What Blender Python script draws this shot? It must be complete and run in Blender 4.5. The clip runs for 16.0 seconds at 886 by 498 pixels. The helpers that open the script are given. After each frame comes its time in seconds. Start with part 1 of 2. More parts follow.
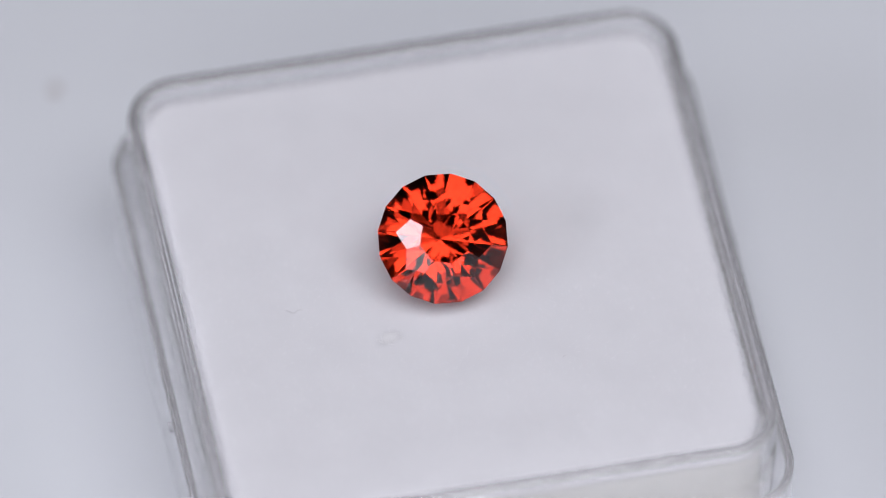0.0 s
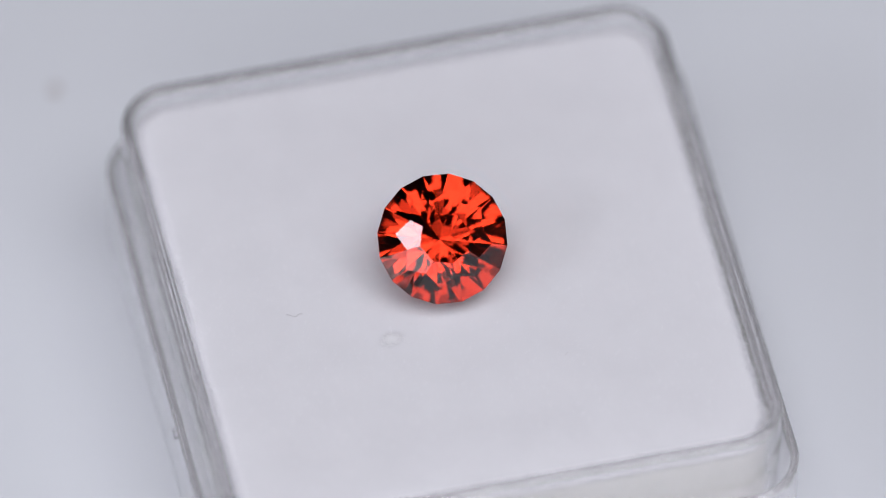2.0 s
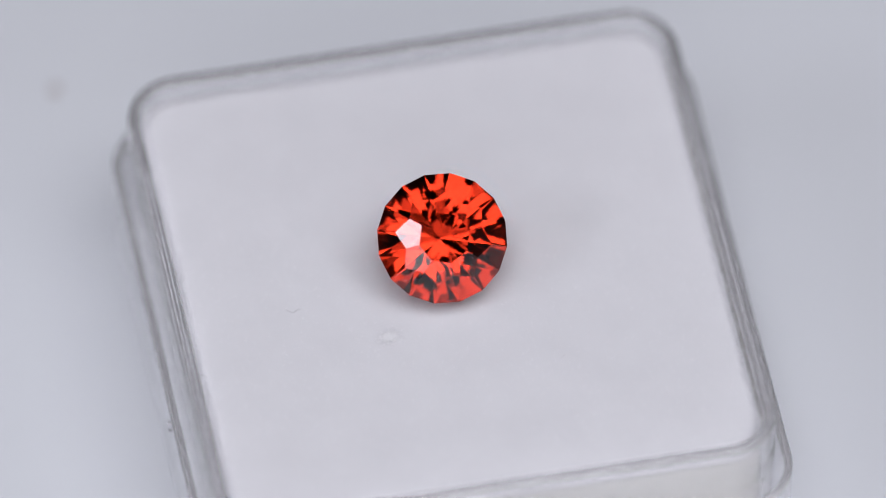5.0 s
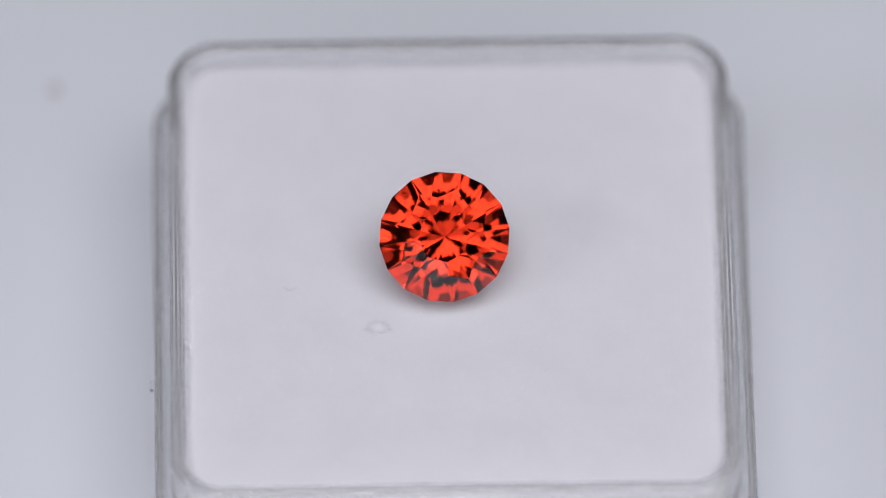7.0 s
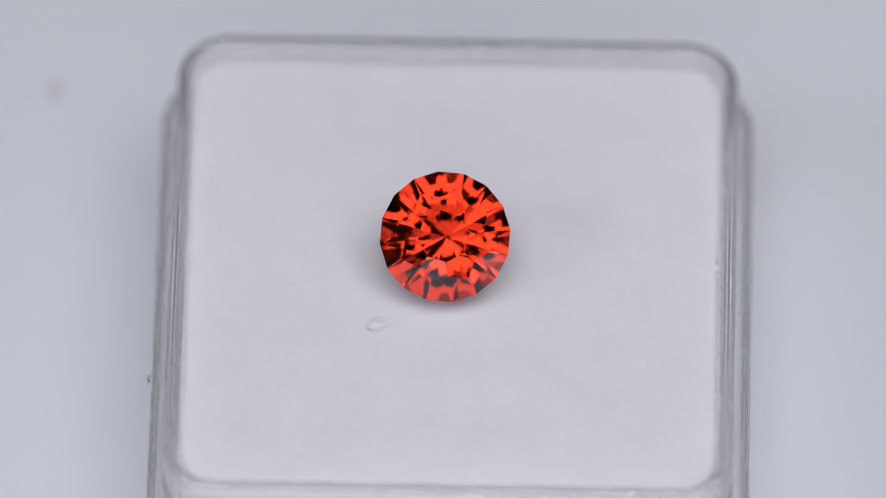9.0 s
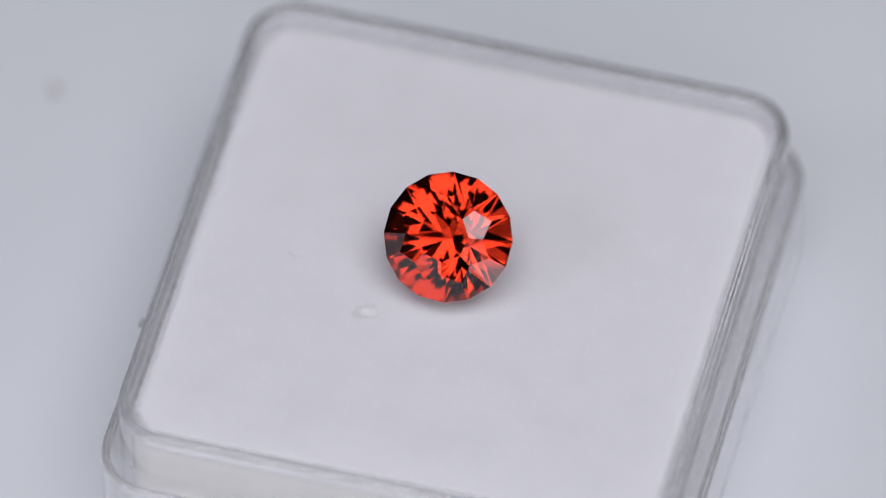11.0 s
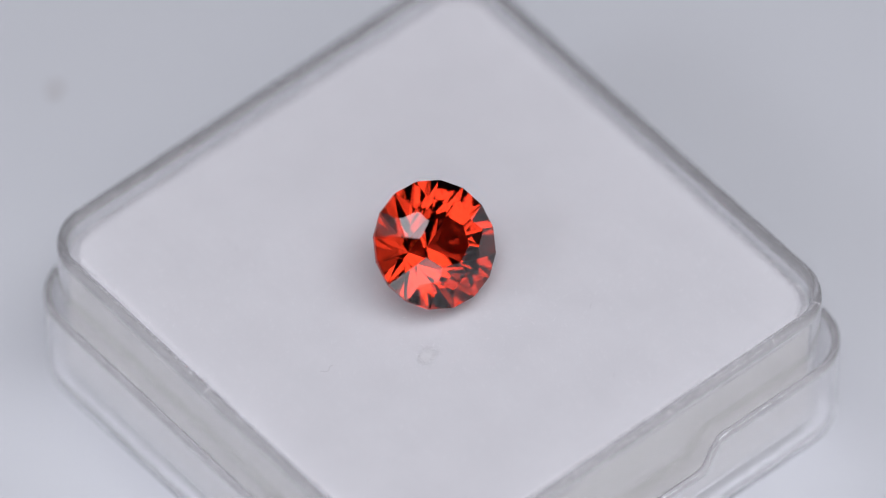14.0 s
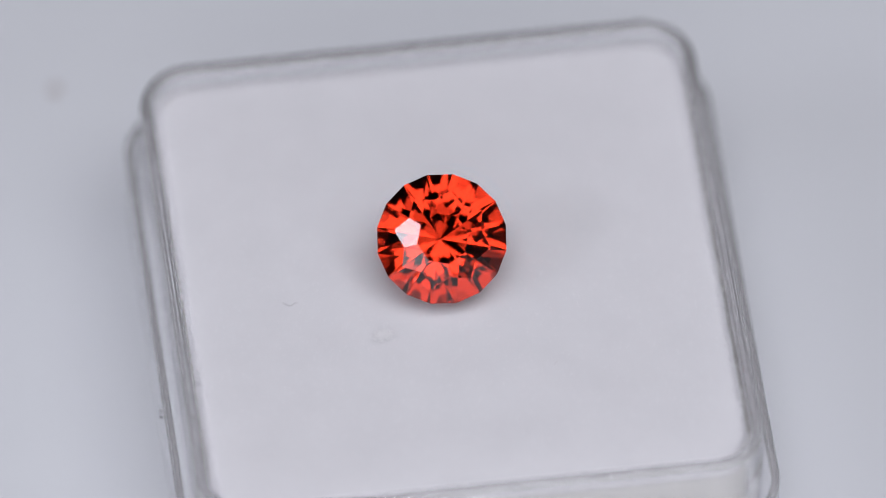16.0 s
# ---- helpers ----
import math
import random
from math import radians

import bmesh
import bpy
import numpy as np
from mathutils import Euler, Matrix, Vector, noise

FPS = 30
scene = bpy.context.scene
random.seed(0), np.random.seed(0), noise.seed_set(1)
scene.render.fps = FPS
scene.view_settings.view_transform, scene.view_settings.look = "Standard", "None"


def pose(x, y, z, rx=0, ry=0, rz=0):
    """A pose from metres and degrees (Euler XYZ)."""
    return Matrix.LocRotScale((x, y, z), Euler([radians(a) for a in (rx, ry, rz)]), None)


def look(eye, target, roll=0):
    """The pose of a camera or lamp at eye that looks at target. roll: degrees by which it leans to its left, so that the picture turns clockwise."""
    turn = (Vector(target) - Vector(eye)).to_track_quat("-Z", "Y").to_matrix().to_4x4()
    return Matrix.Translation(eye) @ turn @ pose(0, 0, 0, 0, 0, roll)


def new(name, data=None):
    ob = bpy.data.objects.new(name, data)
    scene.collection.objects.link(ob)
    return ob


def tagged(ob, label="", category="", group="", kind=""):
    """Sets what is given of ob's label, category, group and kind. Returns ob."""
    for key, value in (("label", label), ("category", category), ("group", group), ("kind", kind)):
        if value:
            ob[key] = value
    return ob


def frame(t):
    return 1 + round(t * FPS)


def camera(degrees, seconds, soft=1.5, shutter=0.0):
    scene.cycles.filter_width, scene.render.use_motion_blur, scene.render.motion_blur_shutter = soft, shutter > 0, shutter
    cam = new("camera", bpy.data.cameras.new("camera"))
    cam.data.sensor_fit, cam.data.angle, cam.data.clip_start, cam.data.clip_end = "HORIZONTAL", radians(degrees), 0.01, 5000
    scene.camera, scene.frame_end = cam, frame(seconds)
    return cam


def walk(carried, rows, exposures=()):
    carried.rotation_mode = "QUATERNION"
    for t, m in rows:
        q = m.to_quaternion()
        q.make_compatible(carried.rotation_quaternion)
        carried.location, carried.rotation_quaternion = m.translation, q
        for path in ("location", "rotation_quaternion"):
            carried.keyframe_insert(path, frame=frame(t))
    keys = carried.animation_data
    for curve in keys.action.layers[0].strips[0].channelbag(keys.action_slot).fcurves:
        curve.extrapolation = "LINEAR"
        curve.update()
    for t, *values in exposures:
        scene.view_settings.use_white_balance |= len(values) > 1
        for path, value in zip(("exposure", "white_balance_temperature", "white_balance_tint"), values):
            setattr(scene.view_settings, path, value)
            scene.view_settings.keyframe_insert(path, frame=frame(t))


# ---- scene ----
import itertools

# One plan unit is 15.5 mm; the box is 31 mm wide, the stone 7 mm across.
U = 0.0155
RIM = 0.70 * U            # height of the box's rim over the table

# ---- camera: stands still, a long macro lens looking down at about 50 degrees ----
FOV = 3.5924
DIST = 49.9 * U
ELEV = radians(51.0)
EYE = Vector((0, -math.cos(ELEV) * DIST, RIM + math.sin(ELEV) * DIST))
cam = camera(FOV, 16.0, soft=0.85)
cam.data.dof.use_dof = True
cam.data.dof.focus_distance = DIST - 0.0027
cam.data.dof.aperture_fstop = 14.0
walk(cam, [(0.0, look(EYE, (0, 0, RIM))), (16.0, look(EYE, (0, 0, RIM)))],
     exposures=[(0.0, -0.11), (6.0, -0.15), (9.0, -0.18), (12.5, -0.21), (16.0, -0.21)])

# ---- the turning of the box: back and forth at an even rate, wider each time ----
TURNS = [(-1.0, 29.5), (0.824, -3.9), (1.87, 15.3), (3.1, -7.3), (4.55, 19.3), (6.26, -12.2), (7.943, 17.9),
         (10.367, -26.1), (14.1, 42.2), (17.0, -10.9)]
DRIFT = [(0.0, 0.0342, -0.129), (3.7, 0.0342, -0.129), (5.8, 0.0303, -0.1264), (9.2, 0.0303, -0.1264),
         (11.3, 0.0269, -0.1324), (16.0, 0.0269, -0.1324)]
OFF = Vector((0.0027, 0.0417))


def turn_at(t):
    ts, angles = zip(*TURNS)
    return sum(float(np.interp(t + k * 0.02, ts, angles)) for k in range(-3, 4)) / 7


def box_pose(t):
    a = radians(turn_at(t))
    ts, xs, ys = zip(*DRIFT)
    x = float(np.interp(t, ts, xs)) + math.cos(a) * OFF.x - math.sin(a) * OFF.y
    y = float(np.interp(t, ts, ys)) + math.sin(a) * OFF.x + math.cos(a) * OFF.y
    return pose(x * U, y * U, 0, 0, 0, math.degrees(a))


# ---- world and lamps ----
world = bpy.data.worlds.new("world")
scene.world = world
world.use_nodes = True
world.node_tree.nodes["Background"].inputs[0].default_value = (0.75, 0.85, 1.0, 1)
world.node_tree.nodes["Background"].inputs[1].default_value = 0.05


def softbox(name, eye, target, w, h, power, colour):
    lamp = bpy.data.lights.new(name, "AREA")
    lamp.shape, lamp.size, lamp.size_y, lamp.energy, lamp.color = "RECTANGLE", w, h, power, colour
    ob = new(name, lamp)
    ob.matrix_world = look(eye, target)
    return ob


def from_gem(azimuth, elevation, distance):
    """A place as seen from the stone: azimuth from the camera's side, to its right, and elevation, in degrees."""
    a, e = radians(azimuth), radians(elevation)
    return (distance * math.sin(a) * math.cos(e), -distance * math.cos(a) * math.cos(e), 0.012 + distance * math.sin(e))


# a broad softbox overhead, a small one on the left, a low wide one and a small one under the camera
panel = softbox("softbox_overhead", (0.0854, -0.141, 0.50), (0.0854, -0.1409, 0.0), 0.571, 0.368, 3.25, (0.98, 0.97, 1.055))
panel.matrix_world = Matrix.Translation(panel.matrix_world.translation) @ Matrix.Rotation(radians(8.0), 4, "Z")
softbox("softbox_left", from_gem(-67, 35.5, 0.60), (0, 0, 0.012), 0.19, 0.11, 0.64, (0.95, 0.965, 1.09))
softbox("softbox_low", (0.16, -0.75, 0.225), (0.16, 0, 0.17), 2.05, 0.33, 4.9, (0.985, 0.97, 1.045))
softbox("softbox_front", from_gem(0, 40.5, 0.86), (0, 0, 0.012), 0.44, 0.16, 0.48, (0.985, 0.97, 1.045))


# ---- materials ----
def material(name):
    m = bpy.data.materials.new(name)
    m.use_nodes = True
    return m, m.node_tree.nodes, m.node_tree.links, m.node_tree.nodes["Principled BSDF"]


def rough_white(name, colour_a, colour_b, scale, fine, rough, bump, distance, sheen=0.0):
    m, n, l, p = material(name)
    co = n.new("ShaderNodeTexCoord")
    big, small = n.new("ShaderNodeTexNoise"), n.new("ShaderNodeTexNoise")
    big.inputs["Scale"].default_value, small.inputs["Scale"].default_value = scale, fine
    big.inputs["Detail"].default_value = small.inputs["Detail"].default_value = 5
    mix = n.new("ShaderNodeMix")
    mix.data_type = "RGBA"
    mix.inputs["A"].default_value, mix.inputs["B"].default_value = (*colour_a, 1), (*colour_b, 1)
    add = n.new("ShaderNodeMath")
    add.operation = "MULTIPLY_ADD"
    add.inputs[1].default_value = 0.35
    b = n.new("ShaderNodeBump")
    b.inputs["Strength"].default_value, b.inputs["Distance"].default_value = bump, distance
    for t in (big, small):
        l.new(co.outputs["Object"], t.inputs["Vector"])
    l.new(small.outputs["Fac"], add.inputs[0])
    l.new(big.outputs["Fac"], add.inputs[2])
    l.new(big.outputs["Fac"], mix.inputs["Factor"])
    l.new(add.outputs[0], b.inputs["Height"])
    l.new(mix.outputs["Result"], p.inputs["Base Color"])
    l.new(b.outputs["Normal"], p.inputs["Normal"])
    p.inputs["Roughness"].default_value = rough
    p.inputs["Specular IOR Level"].default_value = 0.25
    p.inputs["Sheen Weight"].default_value = sheen
    return m


TABLE = rough_white("white_laminate", (0.535, 0.552, 0.572), (0.51, 0.527, 0.55), 60, 900, 0.5, 0.05, 0.0002)
FELT = rough_white("white_felt", (0.575, 0.575, 0.592), (0.525, 0.525, 0.542), 420, 7000, 0.95, 0.28, 0.00008, 0.2)
PILE = rough_white("white_pile", (0.66, 0.66, 0.675), (0.62, 0.62, 0.635), 300, 3000, 0.9, 0.0, 0.0001)
WALL = rough_white("grey_paint", (0.07, 0.07, 0.075), (0.06, 0.06, 0.065), 3, 60, 0.8, 0.1, 0.001)
PAINT = rough_white("dark_paint", (0.05, 0.05, 0.055), (0.04, 0.04, 0.045), 3, 60, 0.8, 0.1, 0.001)
FOAM = rough_white("beige_foam", (0.42, 0.415, 0.385), (0.37, 0.365, 0.34), 350, 2500, 0.95, 0.4, 0.0003)
LINT = rough_white("grey_lint", (0.42, 0.41, 0.42), (0.36, 0.36, 0.37), 2000, 9000, 0.8, 0.0, 0.0001)
TUFT = rough_white("white_tuft", (0.67, 0.67, 0.68), (0.61, 0.61, 0.62), 2500, 12000, 0.95, 0.2, 0.00005, 0.2)
SPECK = rough_white("brown_speck", (0.32, 0.29, 0.26), (0.28, 0.25, 0.23), 2000, 9000, 0.8, 0.0, 0.0001)


def clear_plastic():
    m, n, l, p = material("clear_plastic")
    p.inputs["Base Color"].default_value = (0.86, 0.86, 0.87, 1)
    p.inputs["Transmission Weight"].default_value = 0.85
    p.inputs["IOR"].default_value = 1.49
    co, t, r = n.new("ShaderNodeTexCoord"), n.new("ShaderNodeTexNoise"), n.new("ShaderNodeMapRange")
    t.inputs["Scale"].default_value = 400
    r.inputs["To Min"].default_value, r.inputs["To Max"].default_value = 0.03, 0.12
    l.new(co.outputs["Object"], t.inputs["Vector"])
    l.new(t.outputs["Fac"], r.inputs["Value"])
    l.new(r.outputs["Result"], p.inputs["Roughness"])
    return m


def gem_red():
    m, n, l, p = material("orange_red_gem")
    p.inputs["Base Color"].default_value = (0.46, 0.022, 0.007, 1)
    p.inputs["Transmission Weight"].default_value = 1
    p.inputs["IOR"].default_value = 1.74
    p.inputs["Roughness"].default_value = 0.0
    return m


PLASTIC, GEM = clear_plastic(), gem_red()


# ---- mesh helpers ----
def mesh_object(name, verts, faces, mat, parent=None, label="", smooth=False):
    me = bpy.data.meshes.new(name)
    me.from_pydata([tuple(v) for v in verts], [], faces)
    me.materials.append(mat)
    if smooth:
        me.polygons.foreach_set("use_smooth", [True] * len(me.polygons))
    me.update()
    ob = new(name, me)
    ob.parent = parent
    return tagged(ob, label)


def part(name, bm, mat, parent=None, label=""):
    me = bpy.data.meshes.new(name)
    bm.to_mesh(me)
    bm.free()
    me.materials.append(mat)
    ob = new(name, me)
    ob.parent = parent
    return tagged(ob, label)


def block(name, lo, hi, mat, label, category):
    bm = bmesh.new()
    bmesh.ops.create_cube(bm, size=1)
    for v in bm.verts:
        v.co = Vector([lo[k] if v.co[k] < 0 else hi[k] for k in range(3)])
    return tagged(part(name, bm, mat), label, category, kind="structure")


DEEP, BACK = 1.033, 0.026     # the box is a little deeper than wide, and sits a little behind its turning point


def ring(half, radius, straight, arc):
    """Points of a rounded square, anticlockwise, in plan units."""
    out = []
    c = half - radius
    for k in range(4):
        a0 = k * math.pi / 2
        for j in range(arc):
            a = a0 + math.pi / 2 * j / arc
            q = Vector((c, c)) + radius * Vector((math.cos(a - a0), math.sin(a - a0)))
            turn = Matrix.Rotation(a0, 2)
            out.append(turn @ q)
        p0 = Matrix.Rotation(a0, 2) @ Vector((c, half))
        p1 = Matrix.Rotation(a0, 2) @ Vector((-c, half))
        for j in range(straight):
            out.append(p0.lerp(p1, j / straight))
    return out


def tray(name, loops, mat, parent, deep, back, straight=48, arc=14):
    """A closed skin of rounded-square loops (half, radius, z or z by place), from the inner floor's rim round to the outer floor's rim."""
    verts, faces, count = [], [], None
    for half, radius, z in loops:
        pts = ring(half, radius, straight, arc)
        count = len(pts)
        for q in pts:
            verts.append((q.x * U, (q.y * deep + back) * U, (z(q) if callable(z) else z) * U + RIM))
    for k in range(len(loops) - 1):
        for j in range(count):
            a, b = k * count + j, k * count + (j + 1) % count
            faces.append((a, b, b + count, a + count))
    faces.append(tuple(reversed(range(count))))
    last = (len(loops) - 1) * count
    faces.append(tuple(last + j for j in range(count)))
    bm = bmesh.new()
    vs = [bm.verts.new(v) for v in verts]
    for f in faces:
        bm.faces.new([vs[j] for j in f])
    bmesh.ops.recalc_face_normals(bm, faces=bm.faces)
    for f in bm.faces:
        f.smooth = len(f.verts) == 4
    ob = part(name, bm, mat, parent)
    ob.visible_shadow = False    # lets the daylight through the clear walls
    return ob


# ---- structure: a wide white table in a plain dim room, added out of view ----
block("table_surface", (-1.2, -1.3, -0.03), (1.2, 1.2, 0), TABLE, "matt white table surface, plain and clean", "table")
# unseen walls and ceiling, kept dark so the stone has something black to mirror
block("wall_north", (-1.3, 1.2, -0.03), (1.3, 1.3, 1.4), WALL, "plain grey painted wall out of view, added to close the space", "wall")
block("wall_south", (-1.3, -1.4, -0.03), (1.3, -1.3, 1.4), WALL, "plain grey painted wall out of view, added to close the space", "wall")
block("wall_east", (1.2, -1.3, -0.03), (1.3, 1.2, 1.4), WALL, "plain grey painted wall out of view, added to close the space", "wall")
block("wall_west", (-1.3, -1.3, -0.03), (-1.2, 1.2, 1.4), WALL, "plain grey painted wall out of view, added to close the space", "wall")
block("ceiling", (-1.3, -1.4, 1.4), (1.3, 1.3, 1.5), PAINT, "plain dark grey painted ceiling out of view, added to close the space", "ceiling")

MOVING = []


# ---- the upturned lid under the box: a wider tray with thumb notches in its edge ----
def notch_depth(q):
    if q.y > -0.9:
        return 0.0
    k = min(1.0, max(0.0, (0.385 - abs(q.x)) / 0.08))
    return 0.13 * k * k * (3 - 2 * k)


def plastic_tray():
    lid = tagged(new("plastic_tray"), "shallow clear plastic tray holding the box, with thumb notches", "tray")
    top = -0.255
    edge = lambda drop: (lambda q: top - drop - notch_depth(q))
    tray("shell", [(0.98, 0.15, -0.660), (1.018, 0.17, -0.645), (1.025, 0.175, -0.605), (1.026, 0.176, -0.575), (1.026, 0.178, edge(0.030)),
                   (1.026, 0.178, edge(0.012)), (1.031, 0.183, edge(0.0)), (1.050, 0.202, edge(0.0)), (1.057, 0.212, edge(0.010)),
                   (1.0568, 0.212, edge(0.028)), (1.051, 0.206, -0.61), (1.050, 0.205, -0.63), (1.040, 0.195, -0.67), (1.02, 0.18, -0.69),
                   (0.99, 0.16, -0.698)], PLASTIC, lid, 1.012, 0.012)
    bm = bmesh.new()
    bmesh.ops.create_cube(bm, size=1)
    for v in bm.verts:
        v.co = Vector(((-1.066 + v.co.x * 0.014) * U, (-0.30 + v.co.y * 0.04) * U, (-0.272 + v.co.z * 0.022) * U + RIM))
    bmesh.ops.bevel(bm, geom=bm.edges[:], offset=0.004 * U, segments=2, affect="EDGES")
    part("moulding_nub", bm, PLASTIC, lid, "small clear moulding nub on the tray's edge")
    return lid


# ---- the box: a clear tray whose rim stands round the pad ----
def plastic_box():
    box = tagged(new("plastic_box"), "small square clear plastic gem box with rounded corners", "box")
    tray("shell", [(0.92, 0.11, -0.60), (0.945, 0.125, -0.59), (0.948, 0.128, -0.56), (0.9483, 0.128, -0.54), (0.9548, 0.132, -0.04),
                   (0.955, 0.132, -0.02), (0.959, 0.137, -0.004), (0.966, 0.145, 0.0), (0.988, 0.176, 0.0), (0.997, 0.188, -0.006),
                   (1.0, 0.192, -0.022), (1.0, 0.192, -0.036), (1.0, 0.192, -0.216), (1.0, 0.192, -0.23), (0.997, 0.189, -0.25),
                   (0.9965, 0.188, -0.265), (0.9855, 0.178, -0.56), (0.985, 0.176, -0.575), (0.975, 0.165, -0.635), (0.94, 0.14, -0.642)],
         PLASTIC, box, DEEP, BACK)
    return box


# ---- the pad ----
def felt_height(x, y, half):
    e = half - max(abs(x), abs(y))
    drop = 0.010 * max(0.0, 1 - e / 0.04) ** 2
    drop += 0.005 * max(0.0, noise.noise(Vector((x * 14, y * 14, 5.0)))) * max(0.0, 1 - e / 0.03)
    p = Vector((x * 6, y * 6, 0.3))
    lump = 0.0022 * noise.noise(p) + 0.0008 * noise.noise(p * 3.7)
    swell = 0.038 * math.exp(-((x + 0.03) ** 2 + (y - 0.0) ** 2) / 0.018)     # pushed up under the stone
    return -0.062 - drop + lump + swell


def felt_pad():
    pad = tagged(new("felt_pad"), "white fuzzy felt pad filling the clear box", "pad")
    half, n, radius = 0.944, 150, 0.125
    verts, faces = [], []

    def rounded(x, y):
        c = half - radius
        if abs(x) > c and abs(y) > c:
            d = Vector((abs(x) - c, abs(y) - c))
            m = max(d.x, d.y)
            d = d * (m / d.length) if d.length > 0 else d
            return math.copysign(c + d.x, x), math.copysign(c + d.y, y)
        return x, y

    for j in range(n + 1):
        for i in range(n + 1):
            x, y = (2 * i / n - 1) * half, (2 * j / n - 1) * half
            z = felt_height(x, y, half)
            x, y = rounded(x, y)
            verts.append((x * U, (y * DEEP + BACK) * U, z * U + RIM))
    for j in range(n):
        for i in range(n):
            a = j * (n + 1) + i
            faces.append((a, a + 1, a + n + 2, a + n + 1))
    rim = [i for i in range(n)] + [j * (n + 1) + n for j in range(n)] + [n * (n + 1) + i for i in range(n, 0, -1)] + [j * (n + 1) for j in range(n, 0, -1)]
    base, m = len(verts), len(rim)
    for level in (-0.086, -0.575):
        for q in rim:
            x, y, z = verts[q]
            k = 1.0 if level > -0.2 else 0.988
            verts.append((x * k, (y - BACK * U) * k + BACK * U, RIM + level * U))
    for k in range(m):
        faces.append((rim[(k + 1) % m], rim[k], base + k, base + (k + 1) % m))
    faces.append(tuple(base + k for k in reversed(range(m))))
    felt = mesh_object("felt_top", verts[:base + m], faces, FELT, pad, "white felt face", smooth=True)
    foam = [(x, y, z - 0.0001) for x, y, z in verts[base:]]
    sides = [((k + 1) % m, k, m + k, m + (k + 1) % m) for k in range(m)]
    sides += [tuple(range(m)), tuple(m + k for k in reversed(range(m)))]
    mesh_object("foam_block", foam, sides, FOAM, pad, "pale grey-beige foam block")

    rnd = random.Random(4)
    fv, ff = [], []
    def hair(x, y, z, lean, length, width):
        a = rnd.uniform(0, 2 * math.pi)
        side = Vector((math.cos(a), math.sin(a), 0)) * width
        root = Vector((x, y, z))
        mid = root + lean * length * 0.5 + Vector((rnd.gauss(0, 1), rnd.gauss(0, 1), 0)) * length * 0.12
        tip = root + lean * length
        k = len(fv)
        for v in (root - side, root + side, mid + side * 0.7, mid - side * 0.7, tip):
            fv.append((v.x * U, (v.y * DEEP + BACK) * U, v.z * U + RIM))
        ff.extend(((k, k + 1, k + 2, k + 3), (k + 3, k + 2, k + 4)))
    edge_pts = ring(half - 0.006, radius, 60, 12)
    for _ in range(24000):
        i = rnd.randrange(len(edge_pts))
        q = edge_pts[i].lerp(edge_pts[(i + 1) % len(edge_pts)], rnd.random()) * (1.006 - abs(rnd.gauss(0, 0.012)))
        out = q.normalized()
        lean = Vector((out.x * rnd.uniform(-0.1, 0.9) + rnd.gauss(0, 0.4), out.y * rnd.uniform(-0.1, 0.9) + rnd.gauss(0, 0.4), rnd.uniform(0.35, 1.1))).normalized()
        hair(q.x, q.y, felt_height(q.x, q.y, half) - 0.002, lean, rnd.uniform(0.006, 0.024), rnd.uniform(0.0005, 0.0011))
    for _ in range(15000):
        x, y = rnd.uniform(-0.93, 0.93), rnd.uniform(-0.93, 0.93)
        lean = Vector((rnd.gauss(0, 1), rnd.gauss(0, 1), rnd.uniform(0.1, 0.6))).normalized()
        hair(x, y, felt_height(x, y, half) - 0.001, lean, rnd.uniform(0.008, 0.02), rnd.uniform(0.0004, 0.0008))
    tagged(mesh_object("fuzz", fv, ff, PILE, pad, "loose white fibres"), kind="stuff")
    return pad


# ---- the stone: sixteen-sided, octagonal table, eight five-sided crown facets, pointed pavilion ----
GEM_R = 0.2312
GEM_TILT, GEM_SPIN, GEM_FACE = 38.2, 9.5, 3.2
GEM_AT = Vector((-0.0268, 0.018, 0.150))
CROWN, MAIN, BREAK, MAIN_AT = 36.0, 41.2, 42.4, 0.0     # facet angles, and where the eight main facets face


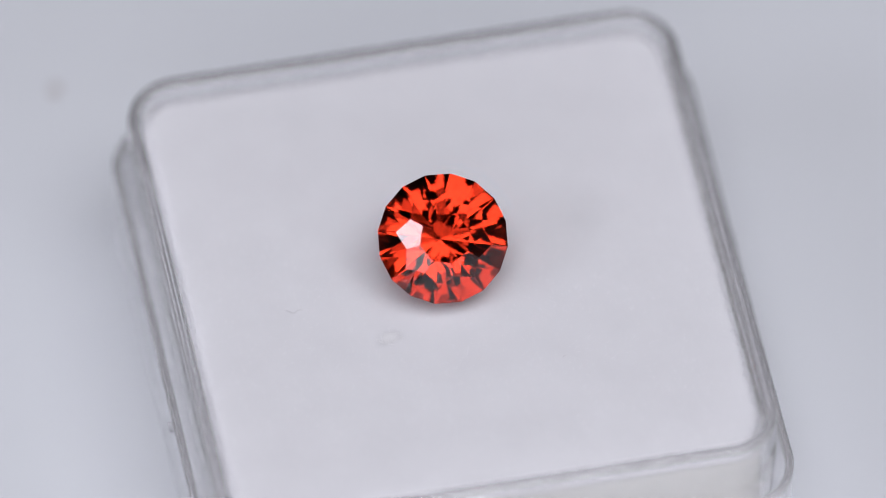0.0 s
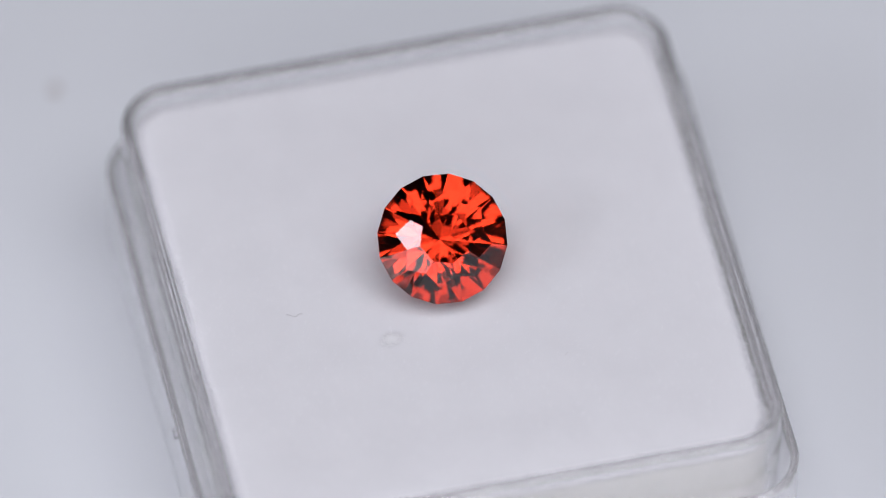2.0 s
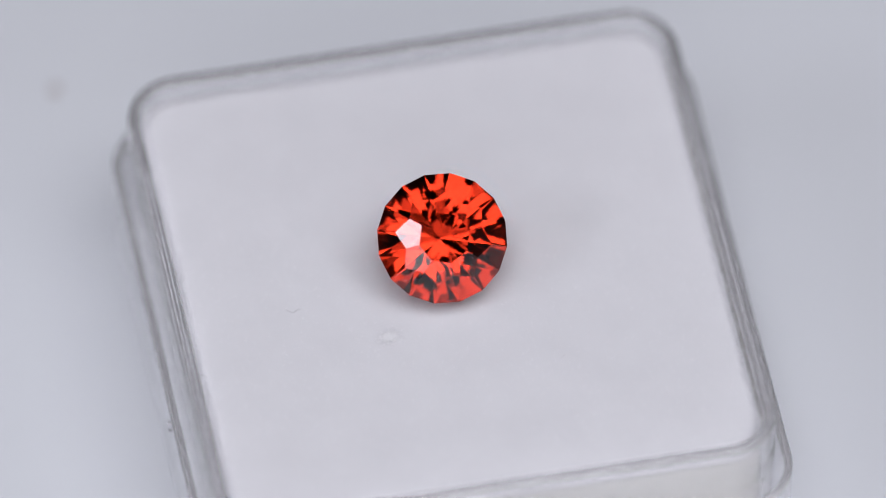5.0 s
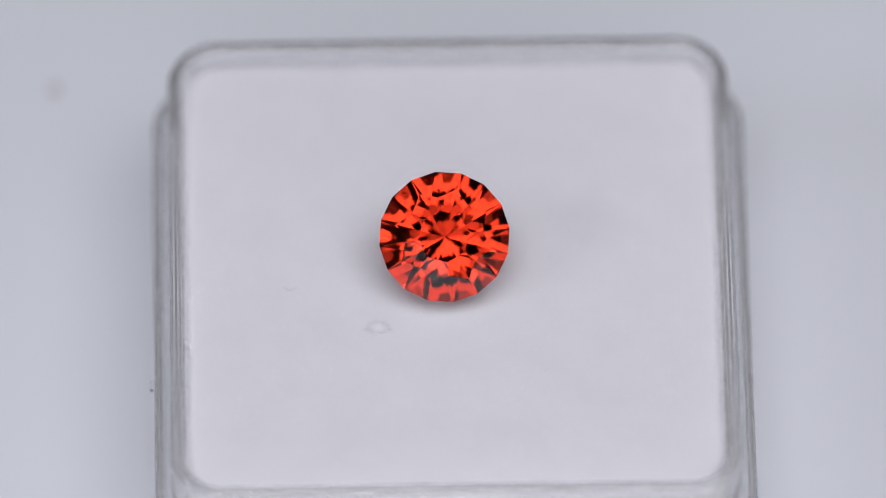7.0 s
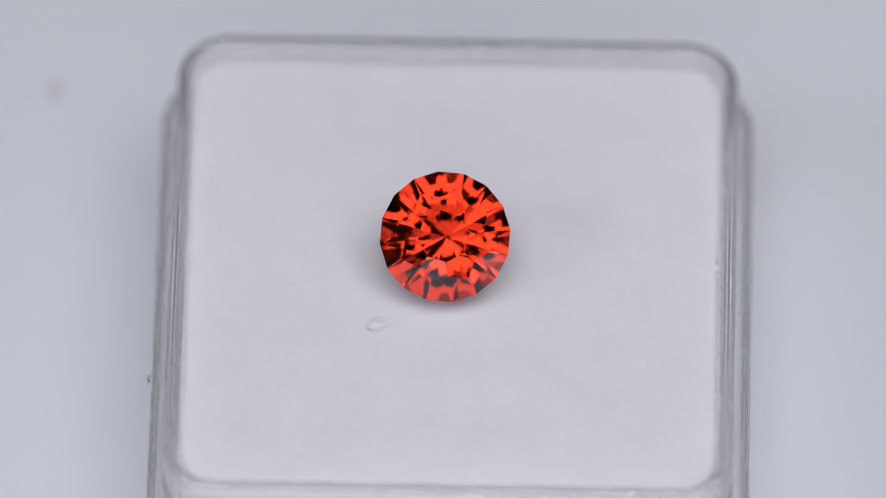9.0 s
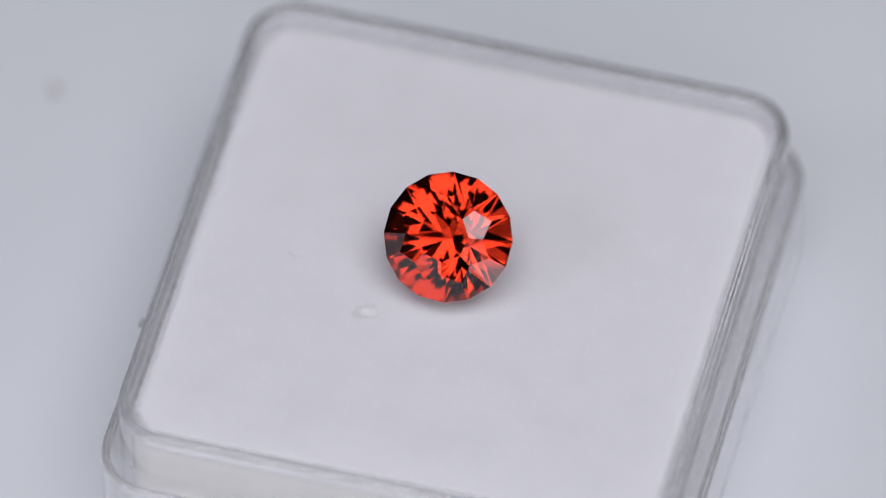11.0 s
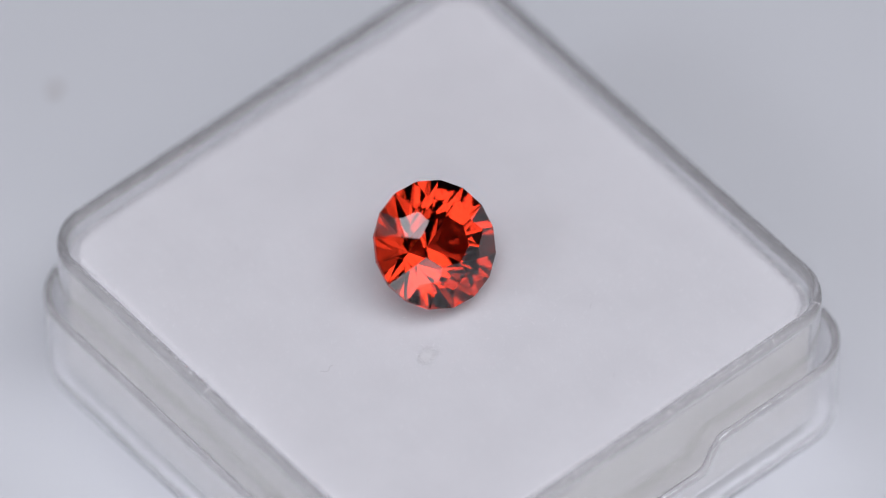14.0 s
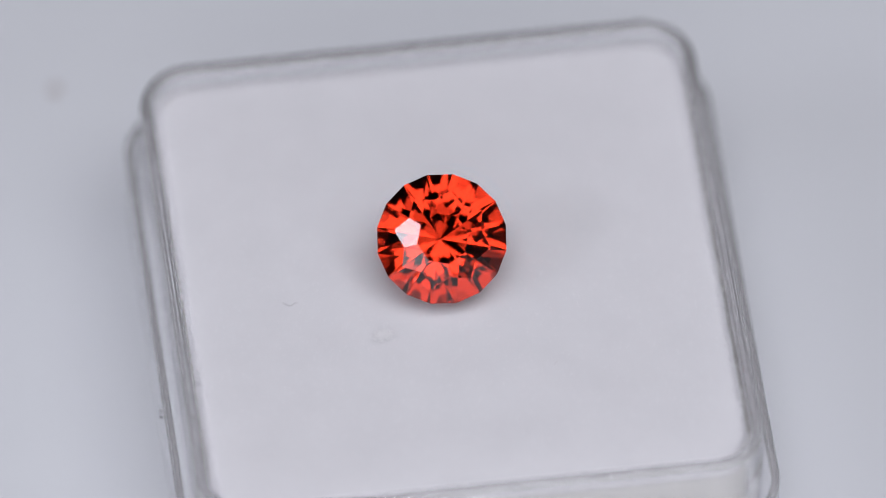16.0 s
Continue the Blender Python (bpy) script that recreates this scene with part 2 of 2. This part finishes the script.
def gemstone():
    planes = []

    def cut(azimuth, steep, point, up):
        """A facet of that slope, facing up or down, that passes through a point (radius, height) on its azimuth."""
        t = radians(azimuth)
        normal = np.array((steep * math.cos(t), steep * math.sin(t), up))
        length = np.linalg.norm(normal)
        planes.append((*(normal / length), (steep * point[0] + up * point[1]) / length))

    inr, half = math.cos(radians(11.25)), math.cos(radians(22.5))
    girdle = 0.035
    crown, main, lower = (math.tan(radians(q)) for q in (CROWN, MAIN, BREAK))
    table, side, apex = 0.397, 0.600, 0.745           # radii of the crown's corners
    side_z, apex_z = (girdle + crown * inr * (1 - r) for r in (side, apex))
    slope = (side_z - apex_z) / (apex - side * half)
    for k in range(16):
        t = 11.25 + 22.5 * k
        cut(t, 1, (inr, 0), 0)
        cut(t, crown, (inr, girdle), 1)
        cut(t, lower, (inr, -girdle), -1)
    for k in range(8):
        cut(22.5 + 45 * k, slope, (apex, apex_z), 1)
        cut(MAIN_AT + 45 * k, main, (1, -girdle), -1)
    cut(0, 0, (0, side_z + slope * (side - table) * half), 1)

    # the corners: where three facets meet inside all the others
    planes = np.array(planes)
    trios = np.array(list(itertools.combinations(range(len(planes)), 3)))
    trios = trios[np.abs(np.linalg.det(planes[trios][:, :, :3])) > 1e-4]
    corners = np.linalg.solve(planes[trios][:, :, :3], planes[trios][:, :, 3:])[:, :, 0]
    corners = corners[(corners @ planes[:, :3].T <= planes[:, 3] + 1e-6).all(axis=1)]
    corners = np.unique(np.round(corners, 5), axis=0)
    faces = []
    for normal, offset in ((p[:3], p[3]) for p in planes):
        on = np.flatnonzero(np.abs(corners @ normal - offset) < 1e-4)
        if len(on) < 3:
            continue
        u = np.cross(normal, (1, 0, 0) if abs(normal[0]) < 0.8 else (0, 1, 0))
        v = np.cross(normal, u)
        d = corners[on] - corners[on].mean(axis=0)
        faces.append([int(q) for q in on[np.argsort(np.arctan2(d @ v, d @ u))]])
    spot = Matrix.Translation((GEM_AT.x * U, GEM_AT.y * U, GEM_AT.z * U + RIM))
    turn = Matrix.Rotation(radians(-GEM_FACE), 4, "Z") @ Matrix.Rotation(radians(GEM_TILT), 4, "X") @ Matrix.Rotation(radians(GEM_SPIN), 4, "Z")
    m = spot @ turn @ Matrix.Scale(GEM_R * U, 4)
    ob = mesh_object("gemstone", [m @ Vector(q) for q in corners], faces, GEM)
    return tagged(ob, "round faceted orange-red gemstone lying on the white pad", "gemstone")


# ---- lint and specks ----
def lint(name, points, width, label):
    verts, faces = [], []
    for k, (x, y) in enumerate(points):
        z = felt_height(x, y, 0.944) + 0.006
        d = Vector(points[min(k + 1, len(points) - 1)]) - Vector(points[max(k - 1, 0)])
        s = Vector((-d.y, d.x)).normalized() * width
        for dx, dz in ((1, 0), (0, width), (-1, 0), (0, -width)):
            verts.append(((x + s.x * dx) * U, (y + s.y * dx) * U, (z + dz) * U + RIM))
    for k in range(len(points) - 1):
        for j in range(4):
            a, b = 4 * k + j, 4 * k + (j + 1) % 4
            faces.append((a, b, b + 4, a + 4))
    faces += [(3, 2, 1, 0), tuple(4 * len(points) - 4 + j for j in range(4))]
    return tagged(mesh_object(name, verts, faces, LINT), label, "lint", "lint on the pad")


def lint_tuft(x, y, spread):
    """A loose scatter of white fibres lying flat on the felt, thickest in the middle."""
    rnd = random.Random(7)
    verts, faces = [], []
    for _ in range(260):
        px, py, a = rnd.gauss(x, spread), rnd.gauss(y, spread * 0.75), rnd.uniform(0, math.pi)
        along, across = Vector((math.cos(a), math.sin(a))), Vector((-math.sin(a), math.cos(a))) * rnd.uniform(0.0006, 0.0011)
        reach, bow = rnd.uniform(0.004, 0.011), rnd.gauss(0, 0.002)
        k = len(verts)
        for step in (-1, 0, 1):
            q = Vector((px, py)) + along * reach * step + across.normalized() * bow * (step == 0)
            z = felt_height(q.x, q.y, 0.944) + 0.0025 + 0.0015 * (step == 0)
            for side in (-1, 1):
                v = q + across * side
                verts.append((v.x * U, (v.y * DEEP + BACK) * U, z * U + RIM))
        faces += [(k, k + 2, k + 3, k + 1), (k + 2, k + 4, k + 5, k + 3)]
    ob = mesh_object("lint_tuft", verts, faces, TUFT, smooth=True)
    return tagged(ob, "small loose tuft of bright white fibres on the pad", "lint", "lint on the pad")


# stands in for a dust spot in the camera; laid on the table as a disc
def camera_dust(x, y):
    bm = bmesh.new()
    for r0, r1, h in ((0.0, 0.009, 0.004), (0.018, 0.024, 0.002)):
        n = 20
        loops = []
        for r, z in ((r0, h), (r1, h), (r1, 0)):
            loops.append([bm.verts.new(((x + r * math.cos(2 * math.pi * k / n)) * U, (y + r * math.sin(2 * math.pi * k / n) / 0.77) * U, z * U)) for k in range(n)])
        for a, b in zip(loops, loops[1:]):
            for k in range(n):
                bm.faces.new((a[k], b[k], b[(k + 1) % n], a[(k + 1) % n]))
    bmesh.ops.remove_doubles(bm, verts=bm.verts, dist=1e-7)
    return tagged(part("speck", bm, SPECK), "tiny pale brown disc on the table, standing in for a dust spot in the camera", "speck")


MOVING += [plastic_tray(), plastic_box(), felt_pad(), gemstone()]
MOVING.append(lint("lint_fibre", [(-0.600, -0.030), (-0.590, -0.036), (-0.580, -0.046), (-0.570, -0.048), (-0.562, -0.040), (-0.552, -0.036), (-0.544, -0.041)], 0.0008, "thin grey curled lint fibre on the pad"))
MOVING.append(lint("lint_fibre", [(-0.474, 0.580), (-0.466, 0.584), (-0.460, 0.592)], 0.0006, "thin grey curled lint fibre on the pad"))
MOVING.append(lint("lint_fibre", [(0.172, -0.716), (0.18, -0.713), (0.185, -0.707)], 0.0006, "thin grey curled lint fibre on the pad"))
MOVING.append(lint("lint_fibre", [(0.314, -0.430), (0.32, -0.422), (0.33, -0.418)], 0.0007, "thin grey curled lint fibre on the pad"))

MOVING.append(lint_tuft(-0.264, -0.238, 0.016))

camera_dust(-1.408, 1.31)


def motions():
    times = [k * 0.1 for k in range(161)]
    rows = [(t, box_pose(t)) for t in times]
    for ob in MOVING:
        walk(ob, rows)


motions()
